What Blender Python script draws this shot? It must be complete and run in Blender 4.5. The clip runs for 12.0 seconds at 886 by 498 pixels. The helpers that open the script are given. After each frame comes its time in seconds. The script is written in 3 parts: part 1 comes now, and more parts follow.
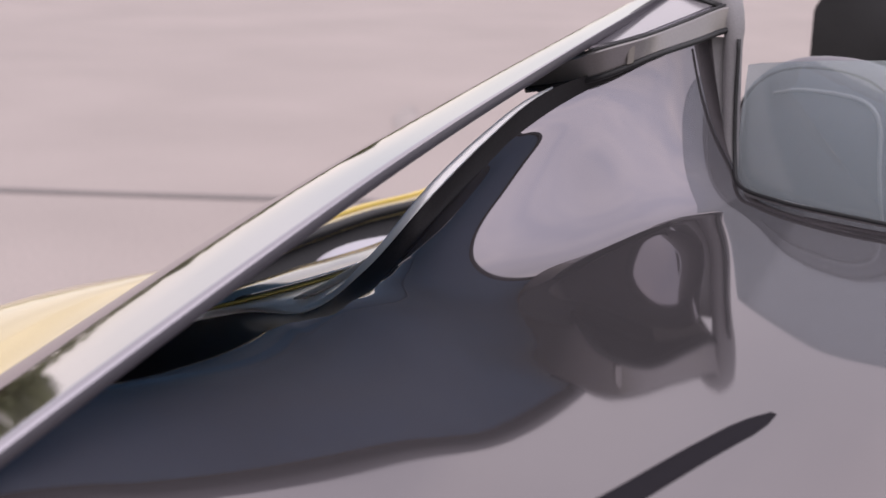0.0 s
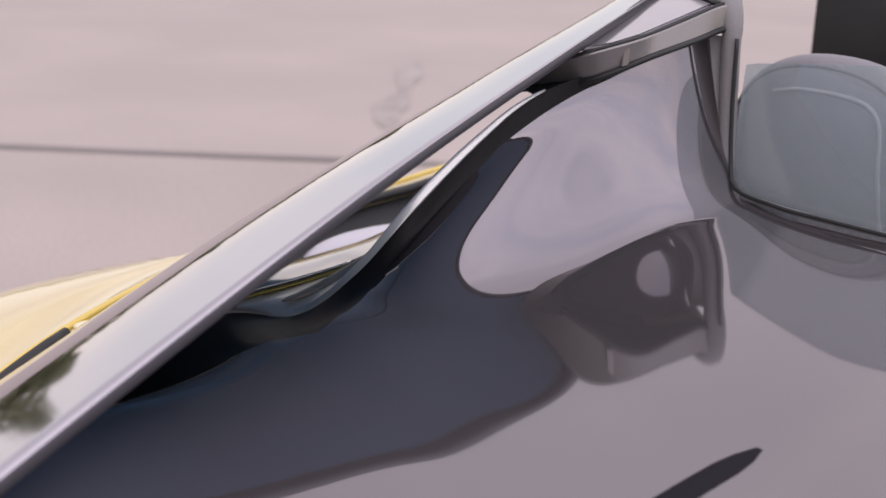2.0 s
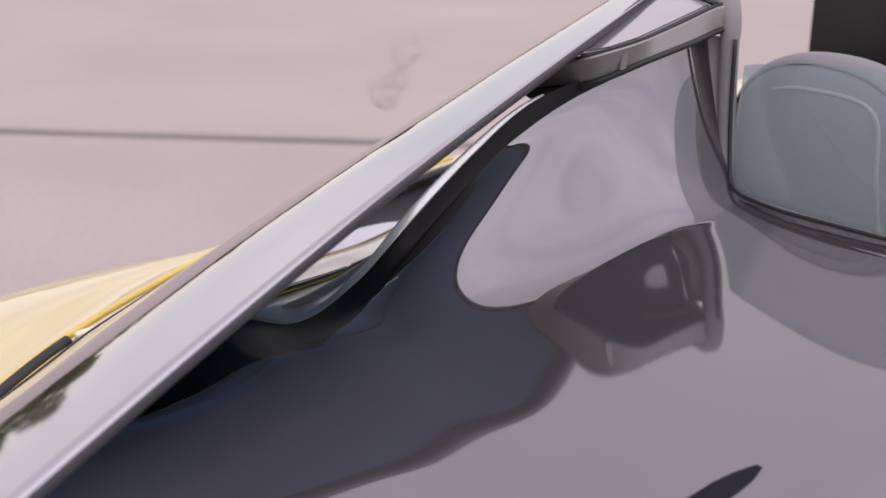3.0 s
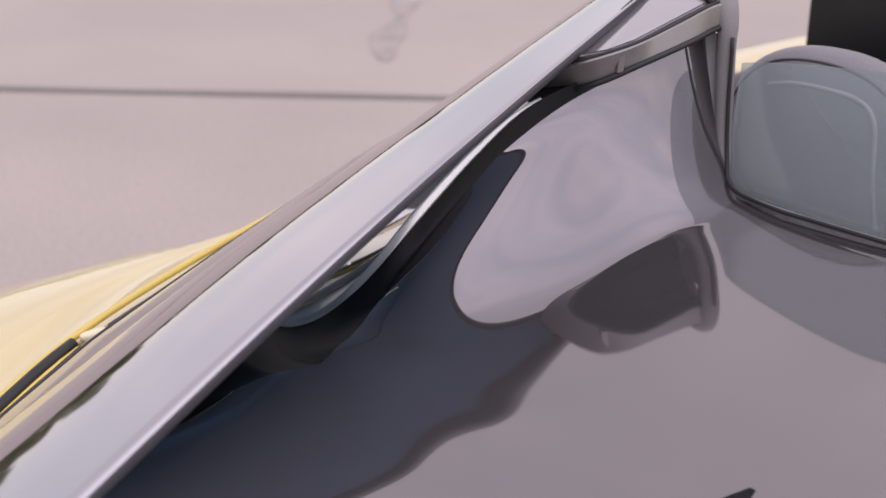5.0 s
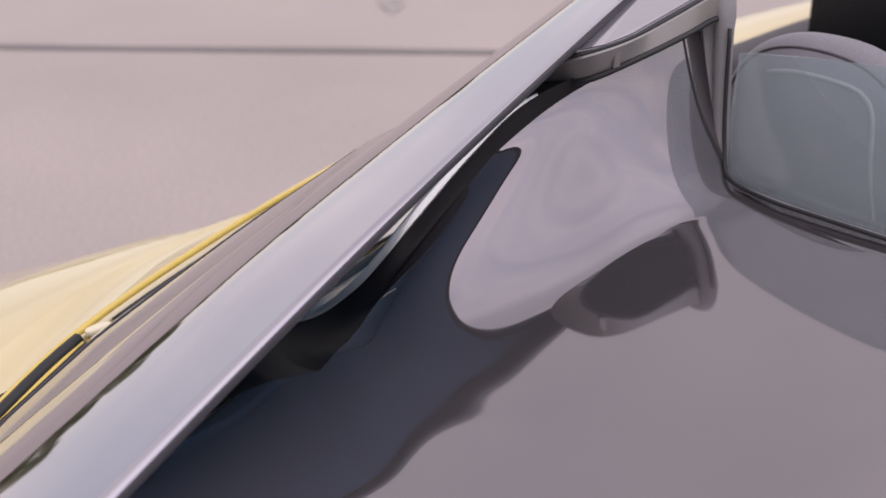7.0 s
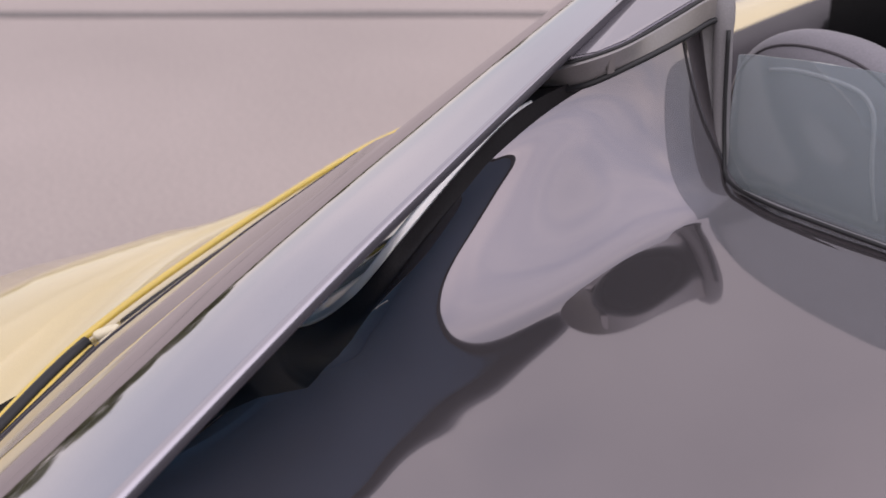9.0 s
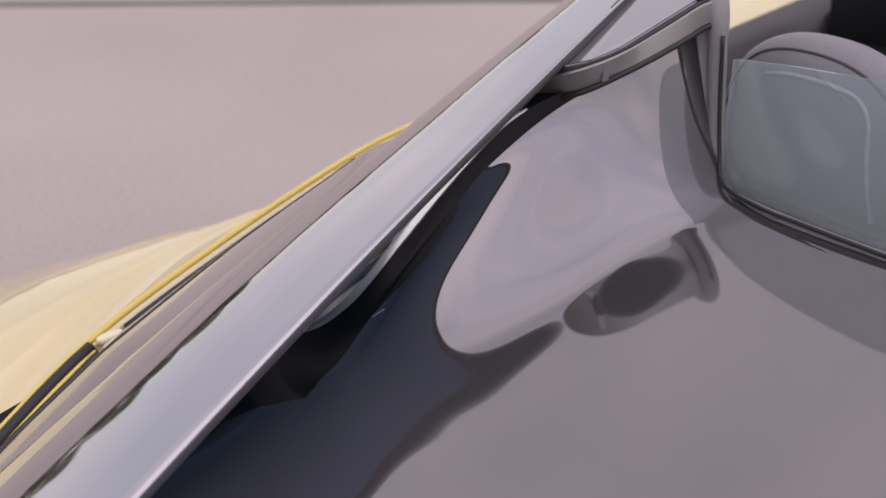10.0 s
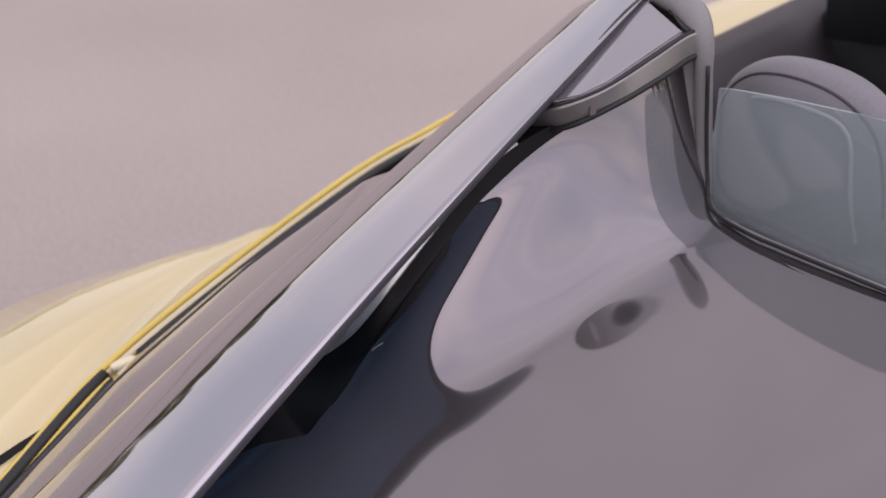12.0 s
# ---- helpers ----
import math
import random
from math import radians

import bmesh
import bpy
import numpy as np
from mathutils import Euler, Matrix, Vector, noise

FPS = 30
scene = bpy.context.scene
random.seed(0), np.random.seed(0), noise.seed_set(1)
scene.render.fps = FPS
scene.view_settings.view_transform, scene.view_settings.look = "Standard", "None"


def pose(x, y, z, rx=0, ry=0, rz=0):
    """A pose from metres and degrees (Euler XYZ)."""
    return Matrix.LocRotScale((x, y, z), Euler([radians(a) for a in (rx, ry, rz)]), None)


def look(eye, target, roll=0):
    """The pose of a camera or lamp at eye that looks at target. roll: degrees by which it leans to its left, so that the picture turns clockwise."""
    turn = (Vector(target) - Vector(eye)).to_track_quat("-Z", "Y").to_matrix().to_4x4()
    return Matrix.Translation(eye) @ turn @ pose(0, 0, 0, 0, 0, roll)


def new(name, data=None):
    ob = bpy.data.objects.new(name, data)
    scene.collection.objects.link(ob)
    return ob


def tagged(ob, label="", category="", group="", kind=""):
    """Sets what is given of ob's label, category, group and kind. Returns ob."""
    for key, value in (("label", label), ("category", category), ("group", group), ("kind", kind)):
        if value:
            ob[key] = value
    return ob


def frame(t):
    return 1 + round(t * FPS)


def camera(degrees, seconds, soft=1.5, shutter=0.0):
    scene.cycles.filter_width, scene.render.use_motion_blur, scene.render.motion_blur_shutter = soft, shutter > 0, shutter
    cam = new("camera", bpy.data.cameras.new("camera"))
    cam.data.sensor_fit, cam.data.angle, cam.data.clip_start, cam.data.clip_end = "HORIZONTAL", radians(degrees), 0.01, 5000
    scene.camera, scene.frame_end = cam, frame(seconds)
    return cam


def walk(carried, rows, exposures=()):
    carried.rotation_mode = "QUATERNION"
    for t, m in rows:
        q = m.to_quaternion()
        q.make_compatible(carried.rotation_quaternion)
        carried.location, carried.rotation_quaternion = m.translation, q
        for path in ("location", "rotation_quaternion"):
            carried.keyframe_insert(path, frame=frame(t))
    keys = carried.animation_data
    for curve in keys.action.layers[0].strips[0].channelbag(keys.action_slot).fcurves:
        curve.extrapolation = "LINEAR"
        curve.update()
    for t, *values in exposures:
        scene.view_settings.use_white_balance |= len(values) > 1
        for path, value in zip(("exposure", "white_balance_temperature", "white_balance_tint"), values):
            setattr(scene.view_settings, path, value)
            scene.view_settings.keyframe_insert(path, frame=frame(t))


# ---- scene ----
cam = camera(40.0, 12.0, soft=1.5)
cam.data.dof.use_dof = True
cam.data.dof.focus_distance = 1.27
cam.data.dof.aperture_fstop = 5.0
PATH = [
    (0, pose(0.3087, -1.2056, 1.2611, 75.126, 0, 48.473) @ pose(0, 0, 0, 0, 0, 0.845)),
    (0.5, pose(0.3092, -1.2011, 1.2680, 74.747, 0, 48.493) @ pose(0, 0, 0, 0, 0, 1.05)),
    (1, pose(0.3040, -1.1941, 1.2830, 74.161, 0, 48.430) @ pose(0, 0, 0, 0, 0, 1.15)),
    (1.5, pose(0.2966, -1.1800, 1.2990, 73.440, 0, 48.500) @ pose(0, 0, 0, 0, 0, 1.25)),
    (2, pose(0.2920, -1.1705, 1.3189, 72.613, 0, 48.628) @ pose(0, 0, 0, 0, 0, 1.253)),
    (2.5, pose(0.2867, -1.1671, 1.3376, 71.948, 0, 48.612) @ pose(0, 0, 0, 0, 0, 0.913)),
    (3, pose(0.2831, -1.1628, 1.3557, 71.277, 0, 48.593) @ pose(0, 0, 0, 0, 0, 0.666)),
    (5, pose(0.2754, -1.1527, 1.4287, 68.391, 0, 48.675) @ pose(0, 0, 0, 0, 0, 0.072)),
    (5.5, pose(0.2742, -1.1504, 1.4468, 67.656, 0, 48.736) @ pose(0, 0, 0, 0, 0, -0.059)),
    (6, pose(0.2729, -1.1415, 1.4585, 67.034, 0, 48.884) @ pose(0, 0, 0, 0, 0, -0.276)),
    (6.5, pose(0.2717, -1.1411, 1.4752, 66.304, 0, 48.903) @ pose(0, 0, 0, 0, 0, -0.569)),
    (7, pose(0.2756, -1.1312, 1.4903, 65.623, 0, 49.322) @ pose(0, 0, 0, 0, 0, -0.746)),
    (9, pose(0.3009, -1.0702, 1.5519, 63.302, 0, 52.005) @ pose(0, 0, 0, 0, 0, -2.287)),
    (9.5, pose(0.3069, -1.0608, 1.5650, 62.926, 0, 52.387) @ pose(0, 0, 0, 0, 0, -2.563)),
    (10, pose(0.3112, -1.0557, 1.5854, 62.370, 0, 52.653) @ pose(0, 0, 0, 0, 0, -2.940)),
    (10.5, pose(0.3150, -1.0504, 1.6091, 61.796, 0, 52.881) @ pose(0, 0, 0, 0, 0, -3.432)),
    (11, pose(0.3260, -1.0414, 1.6253, 61.621, 0, 53.435) @ pose(0, 0, 0, 0, 0, -3.853)),
    (11.5, pose(0.3339, -1.0357, 1.6470, 61.301, 0, 53.787) @ pose(0, 0, 0, 0, 0, -4.276)),
    (12, pose(0.3367, -1.0336, 1.6774, 60.678, 0, 53.850) @ pose(0, 0, 0, 0, 0, -4.658)),
]
walk(cam, PATH, exposures=[(0, 0.44, 6780, 19), (3, 0.44, 6780, 19), (12, 0.22, 6740, 19)])

# ---- light ----
world = bpy.data.worlds.new("sky")
scene.world = world
world.use_nodes = True
wn, wl = world.node_tree.nodes, world.node_tree.links
wn.clear()
sky = wn.new("ShaderNodeTexSky")
sky.sky_type = "NISHITA"
sky.sun_disc = False
sky.sun_elevation, sky.sun_rotation = radians(69), radians(82)
sky.air_density, sky.dust_density, sky.ozone_density = 1.0, 0.4, 1.0
coord = wn.new("ShaderNodeTexCoord")
stretch = wn.new("ShaderNodeMapping")
stretch.inputs["Scale"].default_value = (1.6, 1.6, 5.5)
cloud = wn.new("ShaderNodeTexNoise")
cloud.inputs["Scale"].default_value, cloud.inputs["Detail"].default_value = 1.4, 3.5
cloud_ramp = wn.new("ShaderNodeValToRGB")
cloud_ramp.color_ramp.elements[0].position, cloud_ramp.color_ramp.elements[1].position = 0.34, 0.70
cloud_ramp.color_ramp.elements[0].color, cloud_ramp.color_ramp.elements[1].color = (0.54, 0.54, 0.54, 1), (1.0, 1.0, 1.0, 1)
cover = wn.new("ShaderNodeMixRGB")
cover.inputs["Color2"].default_value = (11.0, 10.3, 10.1, 1)
back = wn.new("ShaderNodeBackground")
back.inputs["Strength"].default_value = 0.089
wout = wn.new("ShaderNodeOutputWorld")
wl.new(coord.outputs["Generated"], stretch.inputs["Vector"])
wl.new(stretch.outputs["Vector"], cloud.inputs["Vector"])
wl.new(cloud.outputs["Fac"], cloud_ramp.inputs["Fac"])
split = wn.new("ShaderNodeSeparateXYZ")
haze = wn.new("ShaderNodeMapRange")
haze.inputs["From Min"].default_value, haze.inputs["From Max"].default_value = 0.05, 0.75
haze.inputs["To Min"].default_value, haze.inputs["To Max"].default_value = 0.78, 0.56
thick = wn.new("ShaderNodeMath")
thick.operation = "MULTIPLY"
wl.new(coord.outputs["Generated"], split.inputs["Vector"])
wl.new(split.outputs["Z"], haze.inputs["Value"])
wl.new(cloud_ramp.outputs["Color"], thick.inputs[0])
wl.new(haze.outputs["Result"], thick.inputs[1])
wl.new(thick.outputs["Value"], cover.inputs["Fac"])
wl.new(sky.outputs["Color"], cover.inputs["Color1"])
aim = wn.new("ShaderNodeVectorMath")
aim.operation = "DOT_PRODUCT"
aim.inputs[1].default_value = Vector((0.35, 0.05, 0.93)).normalized()
glow = wn.new("ShaderNodeMapRange")
glow.interpolation_type = "SMOOTHERSTEP"
glow.inputs["From Min"].default_value, glow.inputs["From Max"].default_value = 0.45, 1.0
glow.inputs["To Min"].default_value, glow.inputs["To Max"].default_value = 1.0, 1.9
bright = wn.new("ShaderNodeVectorMath")
bright.operation = "SCALE"
wl.new(coord.outputs["Generated"], aim.inputs[0])
wl.new(aim.outputs["Value"], glow.inputs["Value"])
wl.new(cover.outputs["Color"], bright.inputs[0])
wl.new(glow.outputs["Result"], bright.inputs["Scale"])
wl.new(bright.outputs["Vector"], back.inputs["Color"])
wl.new(back.outputs["Background"], wout.inputs["Surface"])

sun = new("sun", bpy.data.lights.new("sun", "SUN"))
sun.data.energy, sun.data.angle, sun.data.color = 0.6, radians(170), (1.0, 0.95, 0.9)
to_sun = Vector((0.35, 0.05, 0.93))
sun.matrix_world = look(to_sun, (0, 0, 0))



# ---- materials ----
def material(name, base, rough=0.5, metal=0.0, coat=0.0, grain=0.0, grain_scale=200.0, stain=0.0, stain_scale=6.0, bump=0.0, ior=1.5):
    m = bpy.data.materials.new(name)
    m.use_nodes = True
    n, l = m.node_tree.nodes, m.node_tree.links
    b = n["Principled BSDF"]
    b.inputs["Base Color"].default_value = (*base, 1)
    b.inputs["Roughness"].default_value = rough
    b.inputs["Metallic"].default_value = metal
    b.inputs["IOR"].default_value = ior
    b.inputs["Coat Weight"].default_value = coat
    b.inputs["Coat Roughness"].default_value = 0.02
    if grain or stain or bump:
        tc = n.new("ShaderNodeTexCoord")
        fine = n.new("ShaderNodeTexNoise")
        fine.inputs["Scale"].default_value, fine.inputs["Detail"].default_value = grain_scale, 4
        broad = n.new("ShaderNodeTexNoise")
        broad.inputs["Scale"].default_value, broad.inputs["Detail"].default_value = stain_scale, 5
        l.new(tc.outputs["Object"], fine.inputs["Vector"])
        l.new(tc.outputs["Object"], broad.inputs["Vector"])
        mix1 = n.new("ShaderNodeMapRange")
        mix1.inputs["From Min"].default_value, mix1.inputs["From Max"].default_value = 0.3, 0.7
        mix1.inputs["To Min"].default_value, mix1.inputs["To Max"].default_value = 1 - grain, 1 + grain
        mix2 = n.new("ShaderNodeMapRange")
        mix2.inputs["From Min"].default_value, mix2.inputs["From Max"].default_value = 0.3, 0.7
        mix2.inputs["To Min"].default_value, mix2.inputs["To Max"].default_value = 1 - stain, 1 + stain
        l.new(fine.outputs["Fac"], mix1.inputs["Value"])
        l.new(broad.outputs["Fac"], mix2.inputs["Value"])
        mul = n.new("ShaderNodeMath")
        mul.operation = "MULTIPLY"
        l.new(mix1.outputs["Result"], mul.inputs[0])
        l.new(mix2.outputs["Result"], mul.inputs[1])
        tint = n.new("ShaderNodeVectorMath")
        tint.operation = "SCALE"
        tint.inputs[0].default_value = base
        l.new(mul.outputs["Value"], tint.inputs["Scale"])
        l.new(tint.outputs["Vector"], b.inputs["Base Color"])
        if bump:
            bn = n.new("ShaderNodeBump")
            bn.inputs["Strength"].default_value, bn.inputs["Distance"].default_value = bump, 0.002
            l.new(fine.outputs["Fac"], bn.inputs["Height"])
            l.new(bn.outputs["Normal"], b.inputs["Normal"])
    return m


def paint(name, base, metal=0.0, rough=0.35, coat_rough=0.02, dust=0.06):
    """Clear-coated car paint with fine flake and a thin uneven film of dust."""
    m = material(name, base, rough, metal, 1.0, 0.06, 900.0, 0.05, 3.0)
    n, l = m.node_tree.nodes, m.node_tree.links
    b = n["Principled BSDF"]
    tc = n.new("ShaderNodeTexCoord")
    smear = n.new("ShaderNodeTexNoise")
    smear.inputs["Scale"].default_value, smear.inputs["Detail"].default_value = 9.0, 6
    l.new(tc.outputs["Object"], smear.inputs["Vector"])
    r = n.new("ShaderNodeMapRange")
    r.inputs["From Min"].default_value, r.inputs["From Max"].default_value = 0.35, 0.75
    r.inputs["To Min"].default_value, r.inputs["To Max"].default_value = coat_rough, coat_rough + dust
    l.new(smear.outputs["Fac"], r.inputs["Value"])
    l.new(r.outputs["Result"], b.inputs["Coat Roughness"])
    return m


M_ground = material("sunlit_concrete", (0.425, 0.366, 0.337), 0.9, grain=0.10, grain_scale=60, stain=0.07, stain_scale=0.6, bump=0.25)
M_tar = material("tar_joint", (0.20, 0.18, 0.17), 0.85, grain=0.15, grain_scale=40)
M_oil = material("old_oil", (0.365, 0.322, 0.300), 0.7, grain=0.2, grain_scale=30, stain=0.2, stain_scale=5)
M_deck = material("dark_chrome_paint", (0.250, 0.230, 0.242), 0.035, 0.82, stain=0.04, stain_scale=4, grain=0.03, grain_scale=700)
M_blade = material("polished_silver_paint", (0.50, 0.478, 0.515), 0.05, 1.0, stain=0.03, stain_scale=5, grain=0.02, grain_scale=700)
M_dark_reflection = material("painted_reflection_black", (0.018, 0.016, 0.02), 0.6, grain=0.05, grain_scale=300, ior=1.15)
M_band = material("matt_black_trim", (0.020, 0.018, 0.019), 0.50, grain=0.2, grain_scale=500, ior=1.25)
M_olive = material("olive_gold_trim", (0.38, 0.30, 0.08), 0.25, 0.6)
M_inner = material("warm_silver_trim", (0.55, 0.52, 0.47), 0.12, 1.0, grain=0.03, grain_scale=400)
M_pod = material("pale_satin_plastic", (0.62, 0.60, 0.66), 0.35, 0.3, grain=0.04, grain_scale=300)
M_skirt = material("satin_silver_paint", (0.46, 0.43, 0.43), 0.08, 0.9, grain=0.02, grain_scale=600)
M_clip = material("pale_yellow_clip", (0.82, 0.74, 0.52), 0.3, grain=0.04, grain_scale=300)
M_seam = material("dark_seam", (0.055, 0.048, 0.058), 0.45)
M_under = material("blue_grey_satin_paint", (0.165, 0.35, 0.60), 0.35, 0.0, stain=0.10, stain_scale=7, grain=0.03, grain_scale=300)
M_polish = material("white_satin_metal_paint", (0.93, 0.90, 0.85), 0.28, 0.4, coat=0.0, grain=0.02, grain_scale=400)
M_recess = material("beige_grey_insert", (0.44, 0.40, 0.35), 0.45, grain=0.05, grain_scale=300)
M_edge = material("dark_edge_trim", (0.06, 0.055, 0.065), 0.4, 0.2, grain=0.06, grain_scale=300)
M_grass = material("dry_grass", (0.30, 0.30, 0.17), 0.95, grain=0.25, grain_scale=8, stain=0.2, stain_scale=0.3, bump=0.4)
M_joint = material("pale_strip_joint", (0.30, 0.28, 0.27), 0.3, 0.9)
M_rubber = material("black_rubber", (0.015, 0.015, 0.016), 0.45, grain=0.15, grain_scale=250)
M_yellow = paint("yellow_paint", (0.70, 0.565, 0.265), metal=0.0, rough=0.4, coat_rough=0.04, dust=0.03)
M_yellow.node_tree.nodes["Principled BSDF"].inputs["Coat IOR"].default_value = 2.3
M_bead = paint("deep_yellow_paint", (0.78, 0.56, 0.09), metal=0.0, rough=0.35, coat_rough=0.03, dust=0.04)
M_cap = material("pale_silver_paint", (0.42, 0.40, 0.43), 0.12, 0.8, stain=0.04, stain_scale=8, grain=0.02, grain_scale=700)
M_strip = material("satin_aluminium", (0.28, 0.262, 0.256), 0.28, 0.5, grain=0.05, grain_scale=400)
M_chrome = material("bright_metal", (0.75, 0.73, 0.70), 0.12, 1.0)
M_pillar = material("grey_soft_trim", (0.25, 0.24, 0.245), 0.42, grain=0.08, grain_scale=500, bump=0.05)
M_seat = material("grey_leather", (0.22, 0.208, 0.228), 0.5, grain=0.08, grain_scale=350, stain=0.05, stain_scale=8, bump=0.15)
M_thread = material("pale_piping", (0.45, 0.43, 0.43), 0.55)
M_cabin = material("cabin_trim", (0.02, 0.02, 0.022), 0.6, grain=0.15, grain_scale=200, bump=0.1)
M_trim = material("door_trim", (0.06, 0.052, 0.058), 0.5, grain=0.1, grain_scale=300, bump=0.1)
M_tyre = material("tyre_rubber", (0.02, 0.02, 0.02), 0.8, grain=0.2, grain_scale=60)
M_bark = material("bark", (0.12, 0.09, 0.06), 0.9, grain=0.3, grain_scale=20, bump=0.5)
M_leaf = material("leaves", (0.16, 0.17, 0.085), 0.7, grain=0.3, grain_scale=3, stain=0.3, stain_scale=0.5)

M_glass = bpy.data.materials.new("tinted_glass")
M_glass.use_nodes = True
gn, gl = M_glass.node_tree.nodes, M_glass.node_tree.links
gn.clear()
g_out = gn.new("ShaderNodeOutputMaterial")
g_mix = gn.new("ShaderNodeMixShader")
g_clear = gn.new("ShaderNodeBsdfTransparent")
g_clear.inputs["Color"].default_value = (0.86, 0.90, 0.93, 1)
g_gloss = gn.new("ShaderNodeBsdfGlossy")
g_gloss.inputs["Roughness"].default_value = 0.02
g_facing = gn.new("ShaderNodeLayerWeight")
g_facing.inputs["Blend"].default_value = 0.25
g_veil = gn.new("ShaderNodeMath")
g_veil.operation = "MULTIPLY_ADD"
g_veil.use_clamp = True
g_veil.inputs[1].default_value, g_veil.inputs[2].default_value = 0.5, 0.07
gl.new(g_facing.outputs["Facing"], g_veil.inputs[0])
gl.new(g_veil.outputs["Value"], g_mix.inputs["Fac"])
gl.new(g_clear.outputs["BSDF"], g_mix.inputs[1])
gl.new(g_gloss.outputs["BSDF"], g_mix.inputs[2])
g_film = gn.new("ShaderNodeBsdfDiffuse")
g_film.inputs["Color"].default_value = (0.53, 0.585, 0.60, 1)
g_dusty = gn.new("ShaderNodeMixShader")
g_dusty.inputs["Fac"].default_value = 0.25
gl.new(g_mix.outputs["Shader"], g_dusty.inputs[1])
gl.new(g_film.outputs["BSDF"], g_dusty.inputs[2])
gl.new(g_dusty.outputs["Shader"], g_out.inputs["Surface"])


# ---- building helpers ----
def part(name, bm, mat, parent=None, label="", smooth=True):
    me = bpy.data.meshes.new(name)
    bmesh.ops.recalc_face_normals(bm, faces=bm.faces)
    for f in bm.faces:
        f.smooth = smooth
    bm.to_mesh(me)
    bm.free()
    me.materials.append(mat)
    ob = new(name, me)
    if parent:
        ob.parent = parent
    if label:
        ob["label"] = label
    return ob


def spline(points, n, even=True):
    """n points along a smooth curve through the given ones, evenly spread or the same number between each two."""
    c = np.array(points, float)
    p = np.vstack([2 * c[0] - c[1], c, 2 * c[-1] - c[-2]])
    o = []
    for i in range(1, len(p) - 2):
        for t in np.arange(24) / 24:
            o.append(0.5 * (2 * p[i] + (p[i + 1] - p[i - 1]) * t + (2 * p[i - 1] - 5 * p[i] + 4 * p[i + 1] - p[i + 2]) * t * t
                            + (3 * p[i] - p[i - 1] - 3 * p[i + 1] + p[i + 2]) * t ** 3))
    o = np.array(o + [c[-1]])
    s = np.r_[0, np.cumsum(np.linalg.norm(np.diff(o, axis=0), axis=1))]
    if not even:
        s = np.arange(len(s))
    q = np.linspace(0, s[-1], n)
    return np.stack([np.interp(q, s, o[:, k]) for k in range(o.shape[1])], 1)


def sheet(rows, closed=False, caps=False):
    """A mesh through rows of points; closed joins the last point of each row to its first."""
    bm = bmesh.new()
    vs = [[bm.verts.new(p) for p in r] for r in rows]
    m = len(rows[0])
    for a, b in zip(vs[:-1], vs[1:]):
        for j in range(m if closed else m - 1):
            k = (j + 1) % m
            bm.faces.new((a[j], a[k], b[k], b[j]))
    if caps:
        bm.faces.new(vs[0])
        bm.faces.new(vs[-1][::-1])
    return bm


def tube(path, radius, sides=12, flat=1.0):
    """A rounded bar along a path; flat squashes it upright."""
    path = np.array(path, float)
    rows = []
    for i, p in enumerate(path):
        d = path[min(i + 1, len(path) - 1)] - path[max(i - 1, 0)]
        d /= np.linalg.norm(d)
        side = np.cross(d, (0, 0, 1.0))
        side = side / np.linalg.norm(side) if np.linalg.norm(side) > 1e-3 else np.array((1.0, 0, 0))
        up = np.cross(side, d)
        r = radius[i] if np.ndim(radius) else radius
        rows.append([p + r * (math.cos(a) * side + flat * math.sin(a) * up) for a in np.arange(sides) * 2 * math.pi / sides])
    return sheet(rows, True, True)


def slab(outline, thickness, bevel=0.0):
    """A plate: an outline of points pushed along its normal."""
    bm = bmesh.new()
    f = bm.faces.new([bm.verts.new(p) for p in outline])
    f.normal_update()
    n = f.normal.copy()
    r = bmesh.ops.extrude_face_region(bm, geom=[f])
    bmesh.ops.translate(bm, verts=[g for g in r["geom"] if isinstance(g, bmesh.types.BMVert)], vec=-n * thickness)
    if bevel:
        bmesh.ops.bevel(bm, geom=bm.edges[:], offset=bevel, segments=2, affect="EDGES")
    return bm


def pad_mesh(cx, cy, cz, w, d, h, power=2.6, lean=0.0, n=40, m=28):
    rows = []
    for i in range(m + 1):
        b = -math.pi / 2 + math.pi * i / m
        row = []
        for j in range(n):
            a = 2 * math.pi * j / n
            f = lambda c: math.copysign(abs(c) ** (2 / power), c)
            x, y, z = f(math.cos(b)) * f(math.cos(a)), f(math.cos(b)) * f(math.sin(a)), f(math.sin(b))
            row.append((cx + x * w / 2, cy + y * d / 2 + lean * z * h / 2, cz + z * h / 2))
        rows.append(row)
    bm = sheet(rows, True)
    bmesh.ops.remove_doubles(bm, verts=bm.verts[:], dist=0.0004)
    return bm


# ---- ground ----
bm = bmesh.new()
bmesh.ops.create_grid(bm, x_segments=8, y_segments=8, size=1500)
tagged(part("ground", bm, M_ground), "pale pinkish concrete lot, worn and dusty", "ground", kind="structure")
along = np.array((0.72, 0.69, 0))
mid = np.array((-4.6, 1.75, 0.004))
bm = bmesh.new()
side = np.array((-0.69, 0.72, 0))
edge = []
for i, s in enumerate(np.linspace(-40, 40, 161)):
    w = 0.045 + 0.012 * noise.noise((s * 1.3, 0, 0))
    c = mid + along * s + side * 0.02 * noise.noise((s * 0.7, 5, 0))
    edge.append([c - side * w, c + side * w])
tagged(part("expansion_joint", sheet(edge), M_tar), "dark tar-filled joint across the concrete", "joint", kind="structure")
